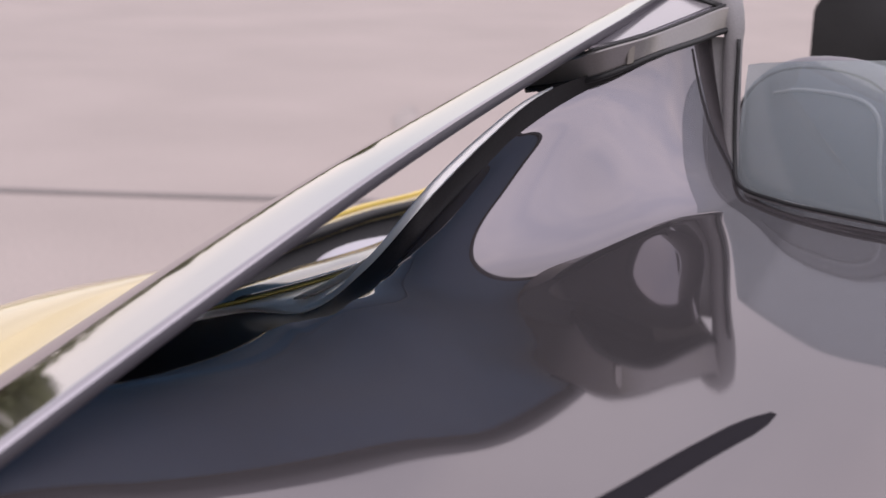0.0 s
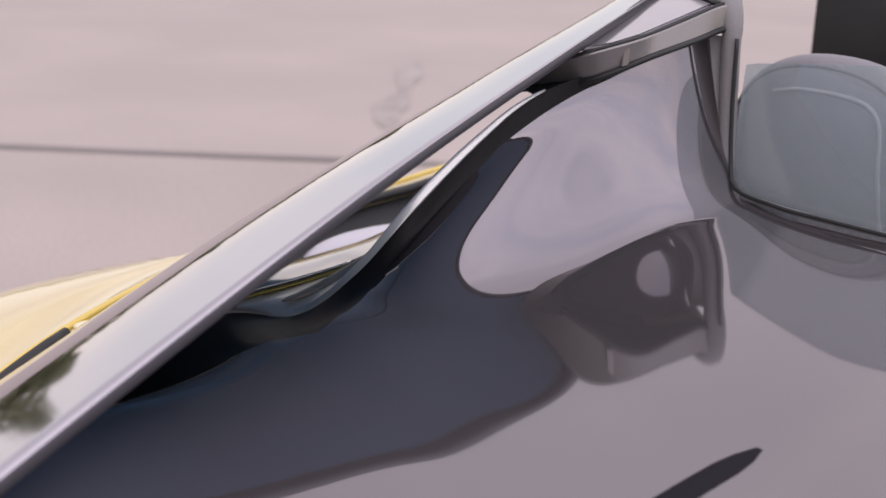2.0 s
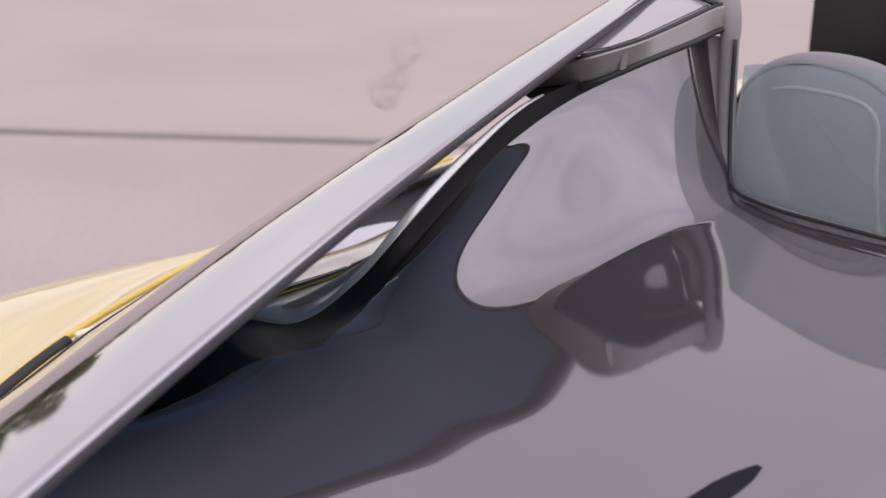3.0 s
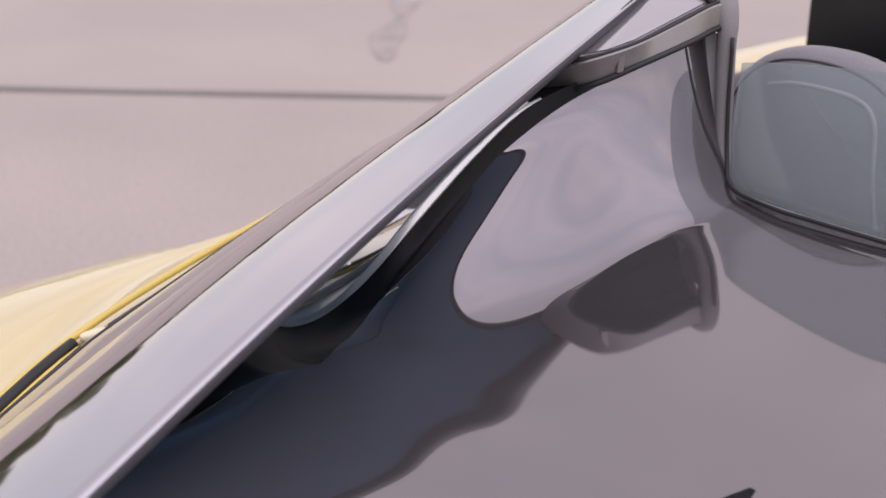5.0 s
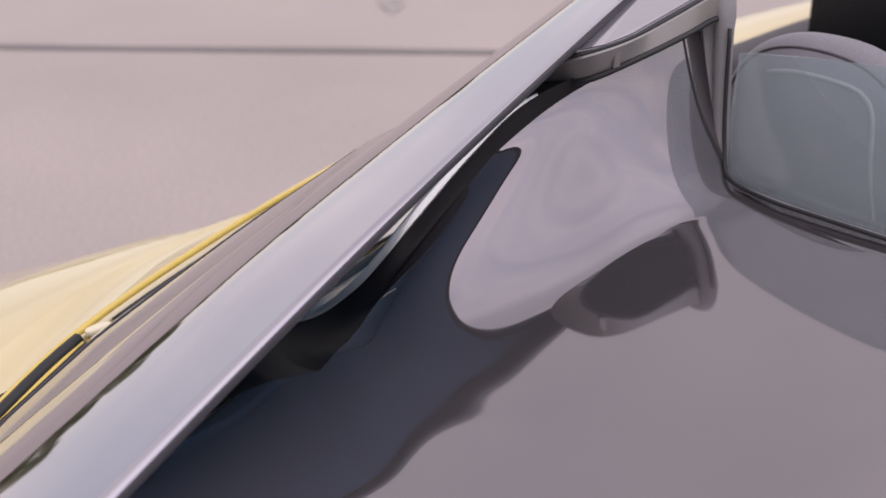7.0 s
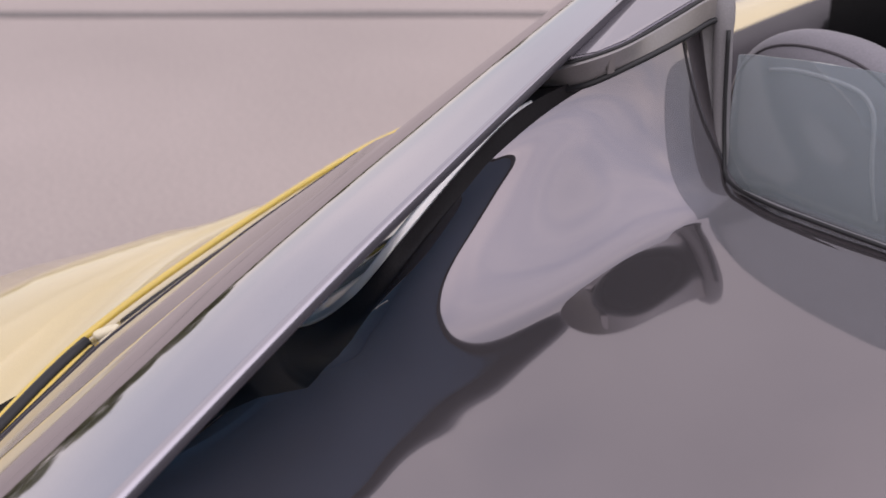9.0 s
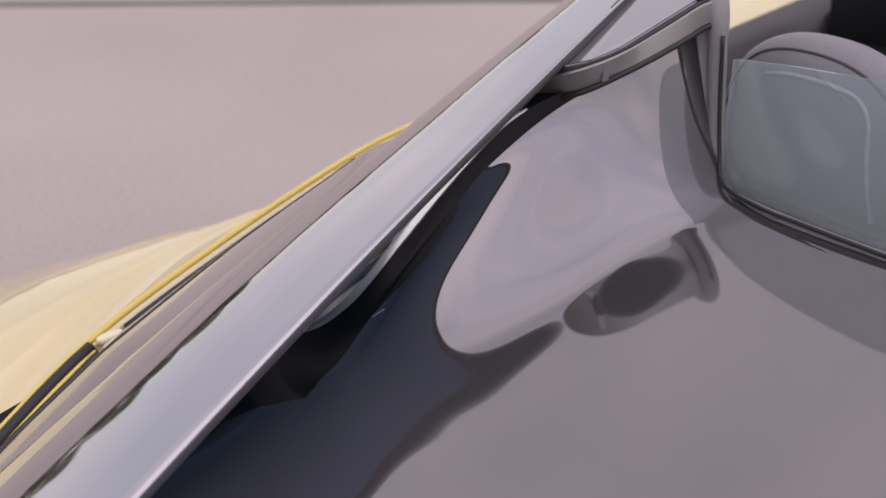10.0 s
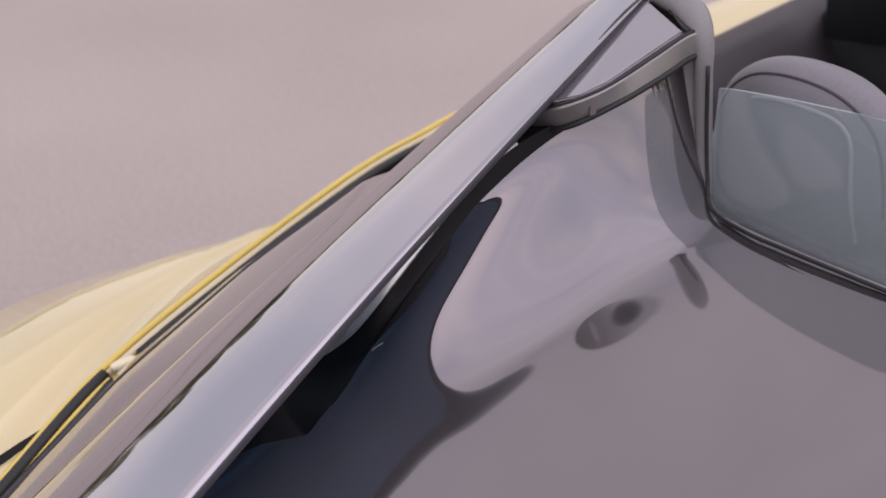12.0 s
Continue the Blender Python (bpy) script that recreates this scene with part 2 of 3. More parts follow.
streak = spline([(-4.62, 2.75, 0.005), (-5.0, 3.05, 0.005), (-5.35, 3.42, 0.005), (-5.65, 3.72, 0.005), (-6.4, 4.40, 0.005)], 40)
rows = []
for i, p in enumerate(streak):
    s = i / 39
    w = (0.02 + 0.07 * abs(math.sin(math.pi * s * 2.0))) * (1 + 0.4 * noise.noise((s * 9, 1, 0)))
    if i in (0, 39):
        w = 0.003
    rows.append([p - along * w, p + along * w])
tagged(part("oil_stain", sheet(rows), M_oil), "dark dried oil streak on the concrete", "stain", kind="structure")

bm = bmesh.new()
bmesh.ops.create_grid(bm, x_segments=24, y_segments=40, size=1)
for v in bm.verts:
    x, y = v.co.x, v.co.y
    edge = 0.5 * noise.noise((y * 8, 3, 0)) * (1 - x) / 2
    v.co = Vector((48 + 38 * x + edge, 70 * y, 0.02 + 0.10 * (x + 1)))
tagged(part("grass_verge", bm, M_grass), "dry pale green grass beside the lot", "grass", kind="stuff")

# ---- the car ----
car = new("car")
tagged(car, "yellow open sports car with dark glossy rear deck and flying buttresses", "car")


def deck_z(x, y):
    """The rear deck: a shallow valley beside the fin, rising towards the glass."""
    a, b = np.asarray(x, float) + 0.4, np.asarray(y, float) + 0.4
    u, v = np.maximum(-0.16, a), np.maximum(-0.48, b)
    t = np.clip(a - 0.17, 0.0, 0.2)  # the curve eases out towards the middle of the car
    u = np.where(a > 0.17, 0.17 + t - t * t / 0.4, u)
    z = 0.901 - 0.0718 * u + 0.0544 * v + 0.2646 * u * u + 0.1553 * u * v + 0.1432 * v * v - 0.0543 * v ** 3
    left, back = np.minimum(0, a + 0.16), np.minimum(0, b + 0.48)
    z = z + 0.03 * np.maximum(0, a - 0.37) + left * (-0.0718 + 0.5292 * u + 0.1553 * v)
    z = z - 0.9 * left ** 2
    return z + back * (0.0544 + 0.1553 * u + 0.2864 * v - 0.1629 * v * v) - 0.35 * back ** 2


# the fin by stations from the tail to the glass: its rim, its foot under the black band, how far back its line ends on the deck,
# the width of its hollow, and the deck's far side
STATIONS = [
    ((-0.93, -1.45, 0.66), (-0.9, -1.45, 0.62), -1.47, 0.5, (-0.25, -1.55)),
    ((-0.97, -1.0, 0.71), (-0.94, -1.0, 0.66), -1.05, 0.5, (0.05, -1.55)),
    ((-0.976, -0.69, 0.772), (-0.9, -0.715, 0.73), -0.86, 0.45, (0.25, -1.5)),
    ((-0.911, -0.474, 0.804), (-0.85, -0.54, 0.775), -0.73, 0.36, (0.42, -1.38)),
    ((-0.784, -0.444, 0.834), (-0.788, -0.486, 0.783), -0.64, 0.29, (0.52, -1.15)),
    ((-0.692, -0.43, 0.902), (-0.714, -0.45, 0.825), -0.54, 0.21, (0.57, -0.95)),
    ((-0.65, -0.384, 0.975), (-0.659, -0.412, 0.908), -0.45, 0.165, (0.61, -0.78)),
    ((-0.652, -0.286, 1.038), (-0.649, -0.315, 1.0), -0.36, 0.155, (0.65, -0.6)),
    ((-0.65, -0.206, 1.08), (-0.645, -0.22, 1.062), -0.275, 0.14, (0.69, -0.42)),
    ((-0.632, -0.118, 1.104), (-0.636, -0.13, 1.098), -0.19, 0.125, (0.72, -0.28)),
    ((-0.601, -0.045, 1.126), (-0.606, -0.047, 1.124), -0.105, 0.105, (0.74, -0.14)),
    ((-0.592, 0.036, 1.146), (-0.604, 0.034, 1.144), -0.02, 0.09, (0.75, -0.02)),
]
# how far the hollow swells over a plain curve, in millimetres: a row for each station from the third on, from the foot out to the deck
SWELL = [
    (3.5, -9.1, -22.9, -34.1, -34.6, -20.2, -6.1, 6.6),
    (7.9, -17.3, -42.6, -53.0, -43.3, -20.7, -3.7, 6.6),
    (15.1, -11.1, -30.6, -19.1, -1.7, 9.5, 6.0, -0.8),
    (21.4, 12.3, 18.5, 22.6, 7.2, 3.2, -3.0, -0.7),
    (12.3, 22.8, 32.8, 16.2, 1.9, -2.1, -1.6, 0.4),
    (-3.2, 17.1, 25.3, 9.9, 0.8, 1.6, 1.2, 0.7),
    (-20.1, 10.6, 23.0, 14.5, 3.1, 2.5, 1.9, 0.8),
    (-20.4, 3.1, 17.1, 18.3, 7.3, 3.1, 1.9, 0.8),
    (-10.3, 1.2, 9.9, 12.6, 6.5, 2.8, 1.4, 0.5),
    (-2.4, 1.0, 3.7, 4.5, 3.1, 1.7, 0.9, 0.3),
    (2.6, 0.8, -0.6, -1.1, -0.7, -0.3, -0.1, -0.0),
]


def stations(columns, n):
    """A smooth curve through columns of the stations, n points a station."""
    y = np.array(columns, float)
    k = len(y)
    a, r = np.eye(k), np.zeros_like(y)
    for i in range(1, k - 1):
        a[i, i - 1:i + 2] = (1, 4, 1)
        r[i] = 6 * (y[i - 1] - 2 * y[i] + y[i + 1])
    m = np.linalg.solve(a, r)
    u = np.arange((k - 1) * n + 1) / n
    i = np.minimum(u.astype(int), k - 2)
    t = (u - i)[:, None]
    s = 1 - t
    return s * y[i] + t * y[i + 1] + ((s ** 3 - s) * m[i] + (t ** 3 - t) * m[i + 1]) / 6


def bell(x):
    x = np.abs(x)
    return np.where(x < 1, 2 / 3 - x * x + x ** 3 / 2, np.where(x < 2, (2 - x) ** 3 / 6, 0))


N, SEAM_X = 28, -0.18
RIMS = spline([s[0] for s in STATIONS], 11 * N + 1, False)
lines = stations([(*s[1], s[2], s[3]) for s in STATIONS], N)
FAR = stations([s[4] for s in STATIONS], N)
CREASE = np.stack([np.full(len(lines), SEAM_X), lines[:, 3]], 1)
swell_u = np.stack([bell(np.arange(len(lines)) / N - i - 2) for i in range(len(SWELL))], 1)
fin_rows, lid_rows, band_rows = [], [], []
for i, (fx, fy, fz, ey, width) in enumerate(lines):
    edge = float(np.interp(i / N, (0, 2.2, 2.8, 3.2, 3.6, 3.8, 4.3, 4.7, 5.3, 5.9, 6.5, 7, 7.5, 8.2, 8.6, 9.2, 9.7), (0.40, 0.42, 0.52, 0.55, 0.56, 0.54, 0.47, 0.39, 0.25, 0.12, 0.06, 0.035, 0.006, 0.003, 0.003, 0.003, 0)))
    v = np.r_[np.linspace(0, edge, 24)[:-1], np.linspace(edge, 1, 93)]
    q = v * (0.35 + 0.65 * v)
    x, y = fx + (SEAM_X - fx) * q, fy + (ey - fy) * q
    hollow = np.clip(1 - math.hypot(SEAM_X - fx, ey - fy) * q / width, 0, 1) ** 2.2
    z = deck_z(x, y) + (fz - deck_z(fx, fy)) * hollow
    for j in range(len(SWELL[0])):
        z = z + bell(9 * v - j) * float(swell_u[i] @ np.array([row[j] for row in SWELL])) / 1000
    z = z - 1.6 * min(1.0, max(0.0, (3.1 - i / N) / 1.2)) * np.maximum(0, -0.45 - x) ** 2  # it sinks away under the blade
    fin_rows.append(np.stack([x, y, z], 1))
    w = np.linspace(0, 1, 40)
    x, y = SEAM_X + (FAR[i, 0] - SEAM_X) * w, ey + (FAR[i, 1] - ey) * w
    lid_rows.append(np.stack([x, y, deck_z(x, y)], 1))
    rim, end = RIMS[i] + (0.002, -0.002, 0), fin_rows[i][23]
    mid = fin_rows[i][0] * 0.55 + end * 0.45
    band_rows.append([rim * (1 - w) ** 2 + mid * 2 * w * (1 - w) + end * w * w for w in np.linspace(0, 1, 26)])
STRIP = [(-0.72, -0.166, 1.076), (-0.673, -0.150, 1.086), (-0.623, -0.138, 1.100), (-0.589, -0.088, 1.124), (-0.585, -0.017, 1.137), (-0.586, 0.026, 1.145), (-0.578, 0.044, 1.149)]
part("rear_deck", sheet([list(a[23:]) + list(b[1:]) for a, b in zip(fin_rows, lid_rows)]), M_deck, car, "dark mirror-glossy rear deck sweeping up into the fin")
scratch = [(fin_rows[int(u * N)][k] + np.array((0.0006, -0.0006, 0.0004))) for u, k in ((5.60, 25), (5.67, 26), (5.74, 28), (5.81, 30))]
part("scratch", tube(spline(scratch, 16), [0.0002] + [0.0007] * 14 + [0.0002], 6), M_thread, car, "fine pale scratch in the paint")
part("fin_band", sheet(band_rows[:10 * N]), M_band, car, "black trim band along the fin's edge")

# rim of the fin: a white rolled edge, seam and slot, and the panel behind it
n_in, n_out = int(2.6 * N), int(8.2 * N)
flange = []
up = np.array((0, 0, 1.0))
for i in range(n_in, n_out):
    b, o = RIMS[i], CREASE[i]
    n = np.array((b[0] - o[0], b[1] - o[1], 0))
    d = RIMS[min(i + 1, len(RIMS) - 1)] - RIMS[i - 1]
    n = np.array((-d[1], d[0], 0)) / max(1e-6, math.hypot(d[0], d[1])) * 0.6 + n / np.linalg.norm(n) * 0.4
    n /= np.linalg.norm(n)
    w = float(np.interp(i / N, (2, 3, 4, 5, 6.5, 7.3, 8.2), (0.003, 0.006, 0.009, 0.006, 0.006, 0.004, 0.002)))
    h = float(np.interp(i / N, (2, 3.6, 4.3, 5, 6.2, 7.3, 8.2), (0.002, 0.005, 0.009, 0.011, 0.011, 0.007, 0.0015)))
    flange.append([b + n * q * w + up * (z * h - 0.001) for q, z in ((0, -0.3), (0.05, 0.02), (0.25, 0.28), (0.5, 0.58), (0.75, 0.86), (0.95, 0.98), (1.2, 1.0), (1.5, 0.8), (1.6, 0.3))])
part("fin_rim", sheet(flange), M_polish, car, "white rolled edge of the fin")
BEAD = spline([(-0.952, -0.538, 0.799), (-0.930, -0.500, 0.806), (-0.892, -0.437, 0.821), (-0.861, -0.374, 0.836), (-0.838, -0.316, 0.852), (-0.797, -0.255, 0.891), (-0.757, -0.210, 0.936)], 60)
rims = RIMS[np.linspace(2.8 * N, 6.2 * N, 60).astype(int)]
shelf = [[a + up * 0.001, a * 0.7 + b * 0.3 + up * 0.003, a * 0.35 + b * 0.65 + up * 0.003, b + up * 0.001, b - up * 0.012] for a, b in zip(rims, BEAD)]
part("rim_shelf", sheet(shelf), M_polish, car, "bright white triangular shelf inside the fin's edge")
insert = spline([(-0.824, -0.434, 0.837), (-0.800, -0.409, 0.852), (-0.768, -0.364, 0.884), (-0.737, -0.318, 0.925), (-0.717, -0.268, 0.968)], 30)
part("shelf_insert", tube(insert, np.interp(np.arange(30), (0, 1, 3, 8, 29), (0.003, 0.007, 0.010, 0.012, 0.011)), 12, 0.35), M_recess, car, "rounded beige insert in the shelf")
part("insert_slit", tube([p + up * 0.0032 for p in insert[7:]], np.interp(np.arange(23), (0, 4, 22), (0.0010, 0.003, 0.0045)), 8, 0.5), M_rubber, car, "dark slit in the insert")
part("rim_bead", tube([p + up * 0.003 for p in BEAD], 0.0028, 8), M_olive, car, "olive yellow seam bead")
away = np.array((-0.66, 0.75, 0))
part("rim_slot", tube([p + away * 0.016 + up * 0.003 for p in BEAD[12:]], np.interp(np.arange(48), (0, 1, 3, 20, 47), (0.002, 0.005, 0.0065, 0.0065, 0.004)), 10, 0.5), M_rubber, car, "black rounded slot beside the bead")
part("slot_rod", tube([p + away * 0.014 + up * 0.0055 for p in BEAD[14:36]], 0.0022, 8), M_chrome, car, "bright metal rod lying in the slot")
panel = [[p + away * q * float(np.interp(i, (0, 20, 59), (0.35, 1.0, 1.0))) + up * z for q, z in ((0.004, -0.002), (0.03, 0.002), (0.07, 0.006), (0.12, 0.004), (0.145, -0.006), (0.155, -0.08))] for i, p in enumerate(BEAD)]
part("inner_panel", sheet(panel), M_inner, car, "warm silver panel under the blade")
part("chrome_pod", pad_mesh(-1.02, -0.13, 0.775, 0.15, 0.26, 0.09, 2.4), M_pod, car, "bright rounded pod under the blade")

# upper edge of the yellow flank
LIP = [(-0.775, -1.60, 0.645), (-0.80, -1.45, 0.66), (-0.86, -1.15, 0.69), (-0.921, -0.874, 0.722), (-1.028, -0.623, 0.776), (-1.112, -0.358, 0.808), (-1.222, -0.065, 0.811), (-1.268, 0.10, 0.806), (-1.275, 0.22, 0.815), (-1.22, 0.6, 0.865), (-1.17, 1.2, 0.885), (-1.1, 1.9, 0.86)]
# blade: the bridge over the fin
EDGE = [(-0.205, -1.56, 0.748), (-0.25, -1.40, 0.80), (-0.325, -1.15, 0.878), (-0.416, -0.858, 0.964), (-0.511, -0.528, 1.056), (-0.615, -0.195, 1.127), (-0.712, 0.120, 1.188)]
PROFILE = [(0.0, 0.0), (0.0, 0.0055), (0.0012, 0.0077), (0.004, 0.0069), (0.012, 0.0040), (0.022, 0.0004), (0.05, -0.0097), (0.085, -0.0222), (0.12, -0.0350), (0.145, -0.0446), (0.165, -0.0530), (0.185, -0.0628), (0.202, -0.0724), (0.235, -0.0920), (0.262, -0.1095), (0.285, -0.1245), (0.305, -0.1395), (0.322, -0.1545), (0.336, -0.170), (0.345, -0.186), (0.336, -0.188), (0.27, -0.124), (0.15, -0.060), (0.08, -0.032), (0.01, -0.006)]
prof = spline(PROFILE, 60)
blade_edge = spline(EDGE, 90)
rows = []
for i, p in enumerate(blade_edge):
    d = blade_edge[min(i + 1, 89)] - blade_edge[max(i - 1, 0)]
    d /= np.linalg.norm(d)
    out = np.array((-d[1], d[0], 0)) / math.hypot(d[0], d[1])
    up = np.cross(d, out) * -1
    up = up if up[2] > 0 else -up
    k = float(np.interp(p[1], (-1.4, -0.873, -0.557, -0.25, 0.12), (1.0, 0.98, 0.84, 0.68, 0.52)))
    roll = float(np.interp(p[1], (-0.65, -0.35), (1.0, 0.2)))
    rows.append([p + out * (min(o, 0.262) + max(0, o - 0.262) * roll) * k + up * (z if o < 0.262 else -0.1095 + (z + 0.1095) * roll) * k for o, z in prof])
rows_blade = rows
inner_face = []
for i, p in enumerate(blade_edge):
    d = blade_edge[min(i + 1, 89)] - blade_edge[max(i - 1, 0)]
    out = np.array((-d[1], d[0], 0)) / math.hypot(d[0], d[1])
    inner_face.append([p + out * 0.0004 + (0, 0, 0.0066), p - out * 0.0008 + (0, 0, 0.0054), p - out * 0.001, p - out * 0.001 - (0, 0, 0.002), p + out * 0.001 - (0, 0, 0.0045), p + out * 0.004 - (0, 0, 0.0062), p + out * 0.008 - (0, 0, 0.0060)])
part("blade_edge_trim", sheet(inner_face), M_edge, car, "dark grey edge trim")
cut = int(np.argmax(prof[:, 0])) + 1
part("buttress_blade", sheet([r[:cut + 1] for r in rows]), M_blade, car, "polished silver flying buttress blade mirroring the sky")
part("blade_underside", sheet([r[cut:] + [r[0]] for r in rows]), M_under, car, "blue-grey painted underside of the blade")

# skirt: from the blade's outer edge down to the body's lip, open towards the front
lip_y = lambda y: np.array([np.interp(y, [q[1] for q in LIP], [q[k] for q in LIP]) for k in range(3)])
rows = []
for i, r in enumerate(rows_blade):
    a = r[int(np.argmax([math.hypot(*(p - r[0])[:2]) for p in r]))]
    if a[1] > -0.28:
        break
    c = lip_y(a[1] + 0.02) + (0.040, 0, 0.010)
    c = a + (c - a) * float(np.interp(a[1], (-0.42, -0.28), (1.0, 0.40)))
    m = (a + c) / 2 + np.array((-0.005, 0, 0.005))
    rows.append([a + (0.004, 0, 0.003), a * 0.7 + c * 0.3 + np.array((-0.004, 0, 0.004)), m, a * 0.2 + c * 0.8 + np.array((-0.003, 0, 0.004)), c])
part("blade_skirt", sheet(rows), M_skirt, car, "satin lower flank of the buttress")
part("skirt_seam", tube([r[2] * 0.45 + r[3] * 0.55 + np.array((-0.0005, 0, 0.0005)) for r in rows], 0.0012, 6), M_seam, car, "thin dark seam along the flank")
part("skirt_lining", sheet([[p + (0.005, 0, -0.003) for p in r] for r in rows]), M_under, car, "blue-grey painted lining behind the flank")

# cap panel, strip, gasket, pillar hoop
part("cap_panel", slab([(-0.632, -0.158, 1.130), (-0.606, -0.135, 1.138), (-0.596, -0.100, 1.146), (-0.596, 0.026, 1.173), (-0.700, 0.072, 1.180)], 0.010, 0.002), M_cap, car, "smooth pale grey triangular cap panel", smooth=False)
part("cap_bed", slab([(-0.712, 0.095, 1.166), (-0.586, 0.050, 1.160), (-0.596, -0.03, 1.143), (-0.602, -0.096, 1.129), (-0.616, -0.130, 1.120), (-0.642, -0.150, 1.114)], 0.004), M_rubber, car, smooth=False)
rows, ledge, heel = [], [], []
low = spline(STRIP, 40)
high = spline([(-0.690, -0.182, 1.100), (-0.640, -0.165, 1.118), (-0.606, -0.140, 1.132), (-0.592, -0.098, 1.142), (-0.590, -0.03, 1.156), (-0.588, 0.026, 1.169), (-0.578, 0.044, 1.173)], 40)
for a, b in zip(low, high):
    rows.append([a + (0.003, -0.003, 0.001), a * 0.5 + b * 0.5 + (0.0032, -0.0032, 0), b + (0.003, -0.003, -0.001)])
    ledge.append([b + (0.003, -0.003, -0.001), b + (0.0022, -0.0022, 0.0004), b + (0.0005, -0.0005, 0.001), b + (-0.012, 0.012, 0.0015)])
    heel.append([a + (-0.008, 0.008, 0.002), a + (0.0005, -0.0005, 0), a + (0.0024, -0.0024, 0.0002), a + (0.003, -0.003, 0.001)])
part("trim_strip", sheet(rows), M_strip, car, "satin aluminium trim strip")
part("strip_ledge", sheet(ledge), M_strip, car)
part("strip_heel", sheet(heel), M_strip, car)
part("cap_groove", tube([p + (-0.001, 0.001, 0.0022) for p in high[6:]], 0.0022, 8), M_rubber, car, "dark groove between cap panel and strip")
part("strip_joint", slab([p + Vector((0.0045, -0.0045, 0)) for p in (Vector((-0.603, -0.122, 1.111)), Vector((-0.599, -0.115, 1.113)), Vector((-0.598, -0.114, 1.136)), Vector((-0.602, -0.121, 1.134)))], 0.003, 0.0008), M_joint, car, "pale joint in the strip", smooth=False)
part("strip_gasket", tube([p + (0.003, -0.003, -0.003) for p in low], 0.0038, 8), M_rubber, car)
part("cap_gasket", tube(spline([(-0.632, -0.160, 1.130), (-0.702, 0.074, 1.180), (-0.590, 0.030, 1.173)], 30), 0.0035, 8), M_rubber, car)

part("strip_soffit", sheet([[np.array(a) + (0.002, -0.002, -0.001), np.array(b) + (0, 0, -0.002)] for a, b in zip(low, RIMS[np.linspace(8 * N, 11 * N, 40).astype(int)])]), M_rubber, car)
hoop = spline([(-0.70, 0.10, 1.180), (-0.64, 0.075, 1.185), (-0.595, 0.052, 1.178), (-0.578, 0.044, 1.150), (-0.575, 0.042, 1.11), (-0.569, 0.039, 1.05), (-0.560, 0.034, 0.990), (-0.542, 0.022, 0.955), (-0.50, 0.010, 0.956), (-0.40, 0.010, 0.953), (-0.15, 0.016, 0.953), (0.10, 0.010, 0.950), (0.45, -0.014, 0.938)], 120)
part("window_surround", tube(hoop, np.interp(np.arange(120), (0, 9, 12, 15, 27, 32, 119), (0.018, 0.018, 0.014, 0.0115, 0.010, 0.0035, 0.003)), 14), M_pillar, car, "soft dark grey window surround")
part("window_seal", tube(spline([(-0.562, 0.034, 1.135), (-0.557, 0.030, 1.05), (-0.549, 0.026, 0.990), (-0.528, 0.010, 0.964), (-0.47, 0.004, 0.957), (-0.40, 0.006, 0.955), (-0.15, 0.010, 0.954), (0.10, 0.004, 0.95), (0.45, -0.02, 0.939)], 90), 0.0026, 8), M_rubber, car)

corner = [p for p in fin_rows[-1] if 0.958 < p[2] < 1.135]
post = [np.array((np.interp(p[2], (0.955, 0.99, 1.05, 1.11, 1.15), (-0.545, -0.566, -0.575, -0.581, -0.584)), np.interp(p[2], (0.955, 0.99, 1.05, 1.15), (0.034, 0.040, 0.045, 0.050)), p[2])) for p in corner]
part("fin_return", sheet([[a + (b - a) * k for a, b in zip(corner, post)] for k in (0, 0.5, 1)]), M_pillar, car, "dark grey filler between fin and window surround")

# rear glass
g_o, g_x, g_z = Vector((-0.556, 0.032, 0.945)), Vector((1, -0.015, 0)), Vector((0, 0.10, 1)).normalized()
outline = [g_o + g_x * u + g_z * v for u, v in ((0, 0), (0.82, 0), (0.82, 0.16), (0.66, 0.184), (0.5, 0.192), (0.34, 0.190), (0.2, 0.183), (0.1, 0.174), (0.02, 0.164), (0, 0.160))]
glass = part("rear_glass", slab(outline, 0.005), M_glass, car, "clear bluish upright rear glass", smooth=False)
glass.visible_shadow = False

part("glass_cowl", sheet([[(x, -0.03, deck_z(x, -0.03) - 0.0015), (x, 0.0, deck_z(x, -0.0) + 0.0015), (x, 0.02, 0.949), (x, 0.045, 0.946)] for x in np.linspace(-0.50, 0.72, 30)]), M_deck, car, "dark glossy cowl at the foot of the glass")

